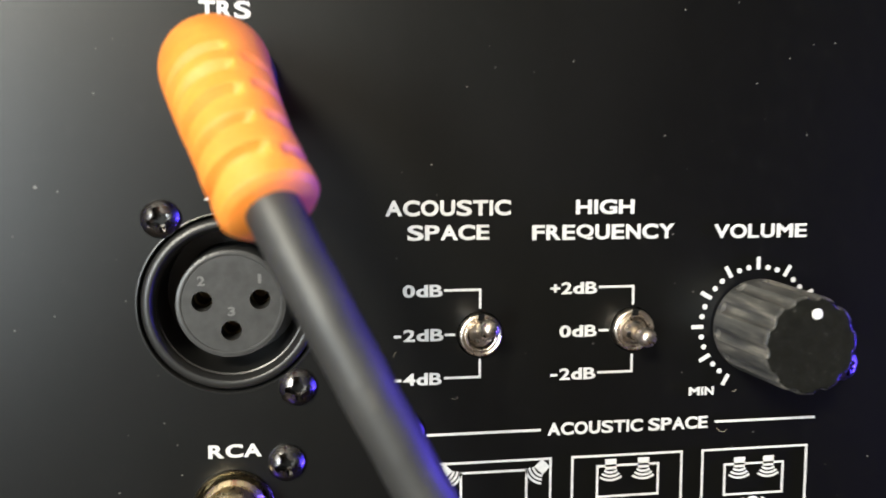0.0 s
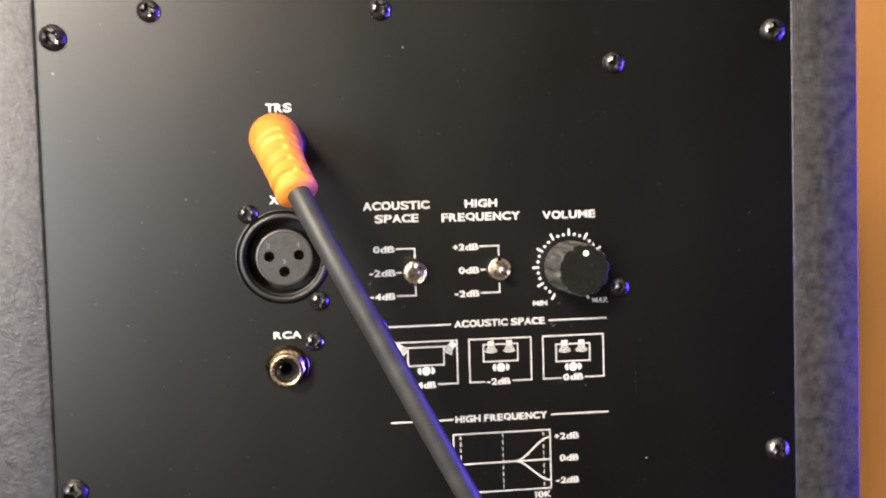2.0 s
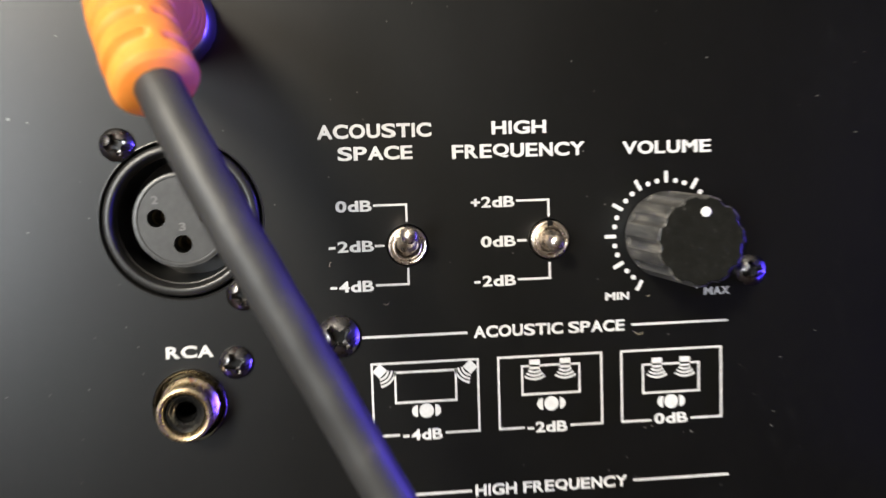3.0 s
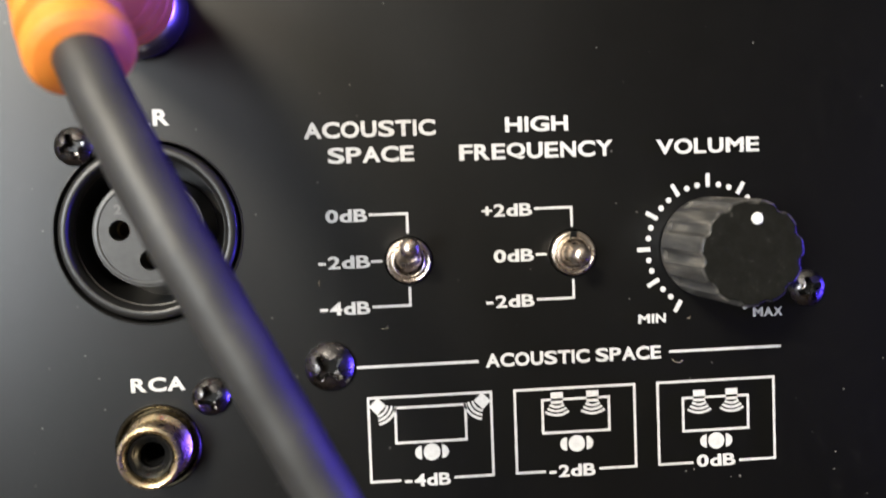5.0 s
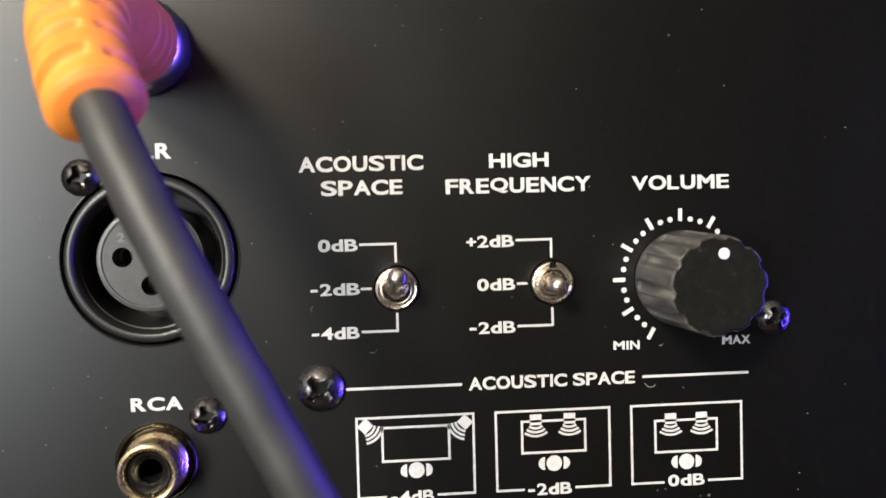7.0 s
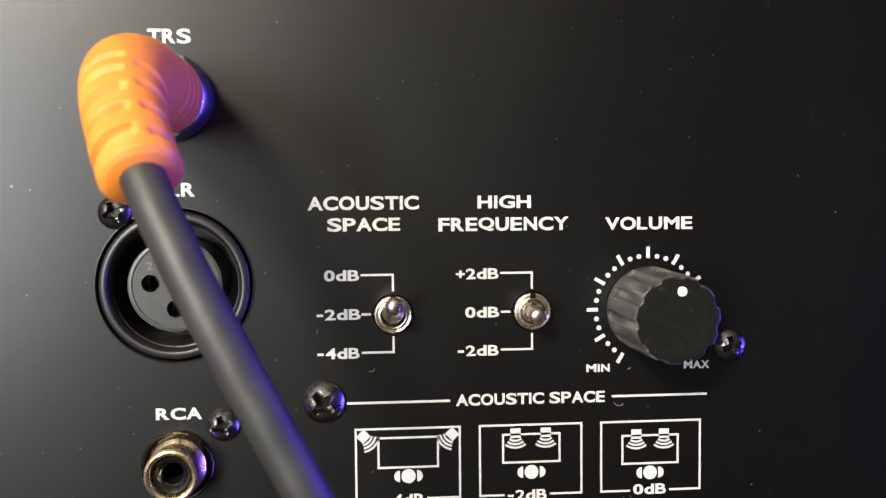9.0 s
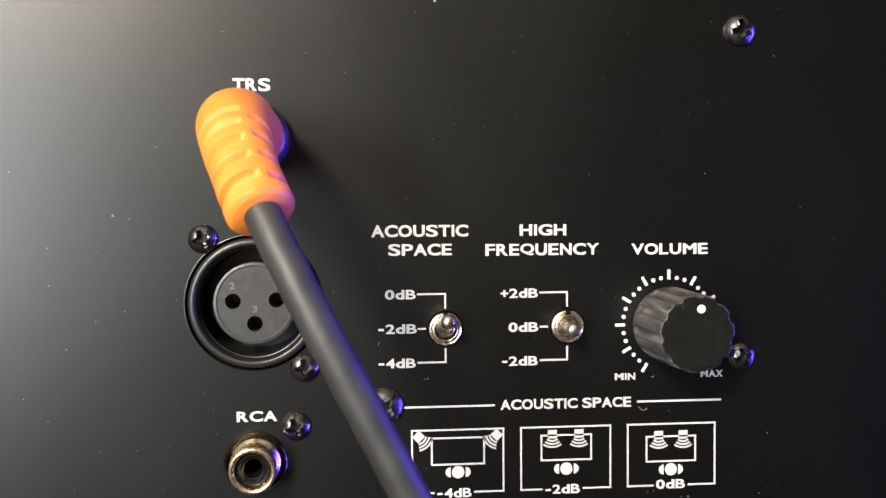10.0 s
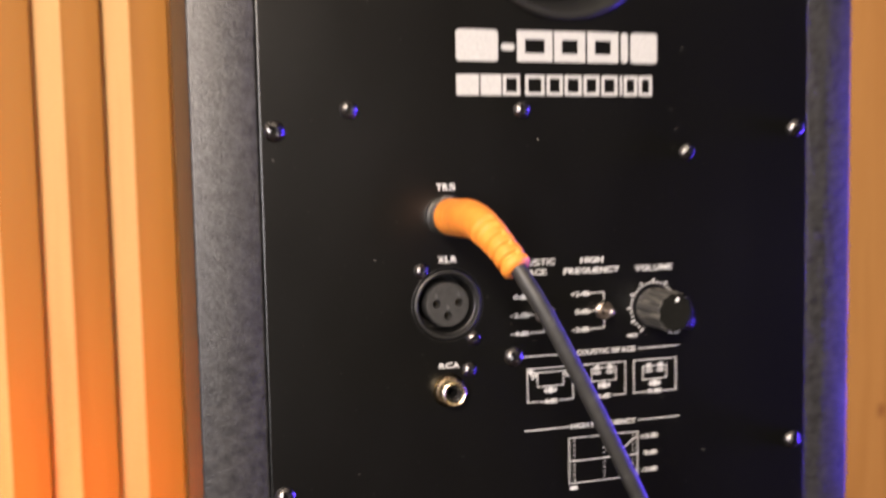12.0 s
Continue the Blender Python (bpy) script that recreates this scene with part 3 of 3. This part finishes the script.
# ---------------------------------------------------------------- printing
for words, x0, x1, z0, z1 in (
    ("ACOUSTIC", -37.6, -19.1, 11.0, 13.25), ("SPACE", -34.4, -22.3, 7.45, 9.65),
    ("HIGH", -9.2, -0.1, 11.05, 13.2), ("FREQUENCY", -15.85, 6.35, 7.25, 9.5), ("VOLUME", 12.7, 28.0, 7.15, 9.3),
    ("0dB", -35.1, -29.25, -0.85, 0.95), ("-2dB", -36.4, -29.1, -7.4, -5.6), ("-4dB", -36.4, -29.35, -13.95, -12.15),
    ("+2dB", -12.95, -5.7, -0.9, 0.9), ("0dB", -11.45, -5.65, -7.45, -5.65), ("-2dB", -12.75, -5.75, -13.98, -12.18),
    ("MIN", 9.4, 13.5, -17.25, -15.9), ("MAX", 26.6, 31.1, -17.05, -15.7),
    ("ACOUSTIC SPACE", -13.1, 12.65, -22.5, -20.55), ("HIGH FREQUENCY", -13.55, 12.75, -49.45, -47.5),
    ("-4dB", -25.4, -18.8, -39.2, -37.4), ("-2dB", -4.35, 2.45, -39.15, -37.35), ("0dB", 17.65, 23.5, -38.9, -37.1),
    ("XLR", -62.9, -55.9, 13.5, 15.75), ("TRS", -62.95, -56.0, 38.4, 40.75), ("RCA", -63.1, -55.6, -23.45, -21.5),
    ("+2dB", 14.65, 21.8, -55.75, -53.95), ("0dB", 16.1, 21.6, -62.1, -60.3), ("-2dB", 14.9, 21.6, -68.5, -66.7),
    ("10K", 8.75, 13.4, -72.2, -70.45),
):
    if words[0] == "-":
        bm = bmesh.new()
        bar(bm, x0, z0 + 0.78, x0 + 1.05, z0 + 0.78, 0.40)
        part("minus_sign", bm, INK, panel, smooth=False)
        words, x0 = words[1:], x0 + 1.38
    lettering("lettering", words, x0, x1, z0, z1, panel)


def printed(bm, name="printed_mark", mat=INK, label=""):
    return part(name, bm, mat, panel, label, smooth=False)


# switch brackets
for x, left in ((-23.62, -29.0), (0.0, -5.4)):
    bm = bmesh.new()
    bar(bm, left, 0.08, x + 0.18, 0.08)
    bar(bm, x, -0.10, x, -2.75)
    bar(bm, left + 0.05, -6.53, left + 1.65, -6.53)
    bar(bm, left, -13.0, x + 0.18, -13.0)
    bar(bm, x, -12.82, x, -10.3)
    printed(bm, "switch_bracket")

# volume scale
for k in range(31):
    a = radians(-150 + 10 * k)
    s, c = math.sin(a), math.cos(a)
    bm = bmesh.new()
    if k % 3 == 0:
        bar(bm, VOL[0] + 8.75 * s, VOL[1] + 8.75 * c, VOL[0] + 10.7 * s, VOL[1] + 10.7 * c, 0.62)
    else:
        disc(bm, VOL[0] + 9.15 * s, VOL[1] + 9.15 * c, 0.42, None, 16)
    printed(bm, "scale_mark")

# section rules
for z in (-21.55, -48.5):
    for x0, x1 in ((-31.6, -14.15), (13.85, 30.72)):
        bm = bmesh.new()
        bar(bm, x0, z, x1, z, 0.40)
        printed(bm, "printed_rule")


# placement diagrams
def little_speaker(bm, x, z, turn):
    """A square with widening arcs in front of it; turn is the way it faces, degrees from straight down."""
    c, s = math.cos(radians(turn)), math.sin(radians(turn))

    def at(u, w):
        return (x + u * c - w * s, z + u * s + w * c)

    flat_poly(bm, [at(-0.9, 0.85), at(0.9, 0.85), at(0.9, -0.8), at(-0.9, -0.8)])
    for r in (1.75, 2.35, 2.95):
        px, pz = at(0, 0.45)
        arc(bm, px, pz, r, turn - 90 - 36, turn - 90 + 36, 0.34)


for x0, x1, text0, text1, desk, head, speakers in (
    (-30.2, -12.55, -25.4, -18.8, (-26.4, -27.65, -16.3, -32.75), -34.3, ((-28.9, -27.3, 45), (-13.85, -27.3, -45))),
    (-9.1, 8.52, -4.35, 2.45, (-5.1, -27.7, 4.7, -32.55), -34.3, ((-2.95, -27.5, 0), (2.3, -27.5, 0))),
    (12.0, 29.5, 17.65, 23.5, (15.75, -28.55, 25.55, -33.45), -35.1, ((18.2, -28.3, 0), (23.1, -28.3, 0))),
):
    bm = bmesh.new()
    top, low = -26.07, -38.2
    bar(bm, x0 - 0.18, top, x1 + 0.18, top)
    bar(bm, x0, top - 0.18, x0, low + 0.18)
    bar(bm, x1, top - 0.18, x1, low + 0.18)
    bar(bm, x0 - 0.18, low, text0 - 0.55, low)
    bar(bm, text1 + 0.55, low, x1 + 0.18, low)
    frame_lines(bm, *desk)
    for s in speakers:
        little_speaker(bm, *s)
    mid = (desk[0] + desk[2]) / 2
    disc(bm, mid, head, 1.22)
    for side in (-1, 1):
        arc(bm, mid + side * 1.45, head, 0.5, 90 if side < 0 else -90, 270 if side < 0 else 90, 0.98, 12)
    printed(bm, "placement_diagram")

# response graph
bm = bmesh.new()
frame_lines(bm, -14.3, -52.8, 13.4, -69.6, 0.34)
for x in (-12.3, -0.25, 11.45):
    for k in range(9):
        z = -53.3 - 1.83 * k
        bar(bm, x, z, x, z - 1.05, 0.26, INK_Y + 0.004)
bar(bm, -14.12, -61.4, 13.22, -61.3, 0.42, INK_Y - 0.004)
for way, end in ((1, -54.9), (-1, -67.3)):
    last = (3.2, -61.33)
    for k in range(1, 15):
        u = k / 14
        e = u * u * (3 - 2 * u)
        here = (3.2 + 10.1 * u, -61.33 + (end + 61.33) * e)
        bar(bm, *last, *here, 0.46, INK_Y - (0.008 if way > 0 else 0.012))
        last = here
printed(bm, "response_graph")
bm = bmesh.new()
bar(bm, -14.0, -71.4, -11.2, -71.4, 1.5)
printed(bm, "printed_bar")

# maker's and model marks as plain blocks
for x0, x1, z0, z1 in ((-55.0, -39.6, 82.6, 93.4), (-38.6, -33.4, 86.4, 88.8), (-32.6, -19.2, 82.6, 93.4), (-18.6, -6.6, 82.6, 93.4), (-5.8, 6.4, 82.6, 93.4), (7.4, 10.2, 82.6, 93.4), (11.2, 22.0, 82.6, 93.4)):
    bm = bmesh.new()
    if 11 < x1 - x0 < 15:
        frame_lines(bm, x0 + 1.5, z0 + 1.5, x1 - 1.5, z1 - 1.5, 3.0)
        printed(bm, "maker_mark", DIMMED_INK)
        continue
    flat_poly(bm, [(x0 + 0.9, z0), (x1 - 0.9, z0), (x1, z0 + 0.9), (x1, z1 - 0.9), (x1 - 0.9, z1), (x0 + 0.9, z1), (x0, z1 - 0.9), (x0, z0 + 0.9)])
    printed(bm, "maker_mark", DIMMED_INK)
_x = -55.0
for w, gap in ((8.2, 0.6), (7.6, 0.6), (6.4, 1.9), (7.3, 0.8), (6.2, 0.7), (6.6, 0.7), (6.2, 0.8), (6.4, 0.9), (1.0, 0.6), (5.4, 0.6), (5.4, 0.0)):
    bm = bmesh.new()
    if w in (8.2, 7.6) or w < 2:
        flat_poly(bm, [(_x, 70.9), (_x + w, 70.9), (_x + w, 78.1), (_x, 78.1)])
    else:
        frame_lines(bm, _x + 0.6, 71.5, _x + w - 0.6, 77.5, 1.2)
    printed(bm, "model_mark", DIMMED_INK)
    _x += w + gap

# ---------------------------------------------------------------- plug and cable
cable = thing("audio_cable", P(*[TRS[0], -1.0, TRS[1]]), "black audio cable, its orange angled jack plug in the loudspeaker", "cable")


def spline(points, steps):
    """A Catmull-Rom line through the points."""
    pts = [Vector(p) for p in points]
    pts = [2 * pts[0] - pts[1]] + pts + [2 * pts[-1] - pts[-2]]
    out = []
    for i in range(1, len(pts) - 2):
        a, b, c, d = pts[i - 1 : i + 3]
        for k in range(steps):
            t = k / steps
            out.append(0.5 * ((2 * b) + (c - a) * t + (2 * a - 5 * b + 4 * c - d) * t * t + (3 * b - a - 3 * c + d) * t ** 3))
    out.append(pts[-2])
    return out


def sweep(bm, line, radius, n=32, cap=True):
    """A tube along line; radius(s, angle) with s the way along it in millimetres. The frame is carried along without twist."""
    side = None
    rings, s = [], 0.0
    for i, p in enumerate(line):
        t = (line[min(i + 1, len(line) - 1)] - line[max(i - 1, 0)]).normalized()
        if side is None:
            side = t.cross(Vector((0, 0, 1))).normalized()
        else:
            side = (side - t * side.dot(t)).normalized()
        up = side.cross(t)
        if i:
            s += (p - line[i - 1]).length
        rings.append([bm.verts.new(P(*(p + (side * math.cos(2 * math.pi * k / n) + up * math.sin(2 * math.pi * k / n)) * radius(s, 2 * math.pi * k / n)))) for k in range(n)])
    for a, b in zip(rings, rings[1:]):
        for i in range(n):
            j = (i + 1) % n
            bm.faces.new((a[i], a[j], b[j], b[i]))
    if cap:
        bm.faces.new(rings[0])
        bm.faces.new(rings[-1])
    return s


PLUG_LINE = spline([(-59.6, -5.0, 29.6), (-59.6, -14.0, 29.6), (-59.5, -24.0, 29.6), (-58.9, -33.0, 28.4), (-57.3, -41.6, 24.4), (-55.3, -47.4, 19.7), (-53.2, -51.2, 15.3)], 16)
PLUG_LEN = sum((b - a).length for a, b in zip(PLUG_LINE, PLUG_LINE[1:]))


def plug_radius(s, a):
    u = s / PLUG_LEN
    r = 6.3 if u < 0.36 else 6.3 - 1.5 * min(1.0, (u - 0.36) / 0.48)
    r -= 0.9 * max(0.0, 1 - s / 0.9)
    if s > PLUG_LEN - 0.8:
        r -= 0.7 * (s - PLUG_LEN + 0.8) / 0.8
    # strain-relief slots, staggered on the two flanks
    for k in range(5):
        for flank, centre, edge, count in ((1.0, PLUG_LEN - 3.5 - 3.5 * k, -0.1, 5), (-1.0, PLUG_LEN - 3.1 - 4.2 * k, 0.30, 4)):
            reach = (math.cos(a) * flank - edge) / 0.12
            near = 1.0 - abs(s - centre) / 0.8
            if reach > 0 and near > 0 and k < count:
                r -= (1.0 if flank > 0 else 0.5) * min(1.0, near / 0.5) * min(1.0, reach)
    for k in range(3):
        centre = 5.0 + 4.2 * k
        if abs(s - centre) < 0.6 and math.sin(a) < 0.3:
            r -= 0.5 * (0.6 - abs(s - centre)) / 0.6
    return r


bm = bmesh.new()
fine = []
for a, b in zip(PLUG_LINE, PLUG_LINE[1:]):
    fine += [a, a.lerp(b, 0.5)]
fine.append(PLUG_LINE[-1])
sweep(bm, fine, plug_radius, 64)
part("plug_boot", bm, ORANGE, cable, "orange ribbed rubber boot", angle=50.0)
bm = bmesh.new()
lathe(bm, *TRS, [(4.2, -0.3), (6.9, -0.4), (7.1, -0.7), (7.1, -2.2), (6.95, -3.2), (6.6, -4.2), (6.1, -5.2), (5.6, -5.6), (0, -5.6)], 56)
part("plug_collar", bm, CHROME, cable, "bright nickel collar at the panel")
CABLE_LINE = spline([(-54.7, -48.7, 18.5), (-52.8, -51.8, 14.6), (-47.0, -55.7, 3.2), (-38.4, -57.0, -13.3), (-27.8, -57.3, -34.1), (-15.0, -55.9, -58.9), (-0.5, -52.7, -86.8), (15.4, -50.0, -116.6), (30.0, -52.0, -152.0), (38.0, -60.0, -210.0), (42.0, -70.0, -420.0), (42.0, -72.0, -800.0), (42.0, -72.0, FLOOR)], 18)
bm = bmesh.new()
sweep(bm, CABLE_LINE, lambda s, a: 2.58 + 0.03 * math.sin(0.9 * s + a), 32)
part("cable_sheath", bm, CABLE, cable, "scuffed black rubber sheath")

# ---------------------------------------------------------------- wooden slats on the wall behind
structure("backing_board", (-1199, 561, -990), (-60, 579.6, 1390), BRIGHT_PINE, "pine board behind the slats, coloured as if brightly lit")
for k in range(18):
    bm = bmesh.new()
    box(bm, (0.0, -11.0, -1060), (31.0 + random.uniform(-0.6, 0.6), 0.0, 1320), L, 1.5, 3)
    for v in bm.verts:
        v.co.z += 0.37 * k          # each slat is cut from another stretch of the grain
    ob = new("slat", finish("slat", bm, SLAT_WOOD, True, 60.0))
    ob.parent = wall_north
    ob.location = P(-111.5 - 54.3 * k, 561.1, 70 - 370 * k)

# ---------------------------------------------------------------- stray fibres on the panel
LINT = material("pale_fibre", (0.26, 0.23, 0.17), 0.8)


def fibre(x, z, size, thick, turn, label):
    lint = thing("lint_fibre", P(x, -0.1, z), label, "lint", "fibres on the panel")
    c, q = math.cos(turn) * size, math.sin(turn) * size
    line = [(x + u * c - w * q, y, z + u * q + w * c) for u, y, w in ((-0.6, -0.07, 0.45), (-0.3, -0.10, -0.1), (0.2, -0.09, -0.3), (0.55, -0.12, -0.1))]
    bm = bmesh.new()
    sweep(bm, spline(line, 8), lambda s, a: thick, 6)
    part("fibre", bm, LINT, lint)


fibre(15.1, -22.9, 1.3, 0.05, 0.3, "tiny pale brown fibre stuck to the black panel")
fibre(-36.3, -9.3, 0.6, 0.035, -1.3, "short curled grey fibre beside the printed switch marks")
fibre(-27.3, -16.0, 0.8, 0.03, 0.8, "thin straight fibre on the black panel under a switch")
fibre(16.9, -16.7, 0.45, 0.05, 0.9, "speck of pale lint below the volume scale")
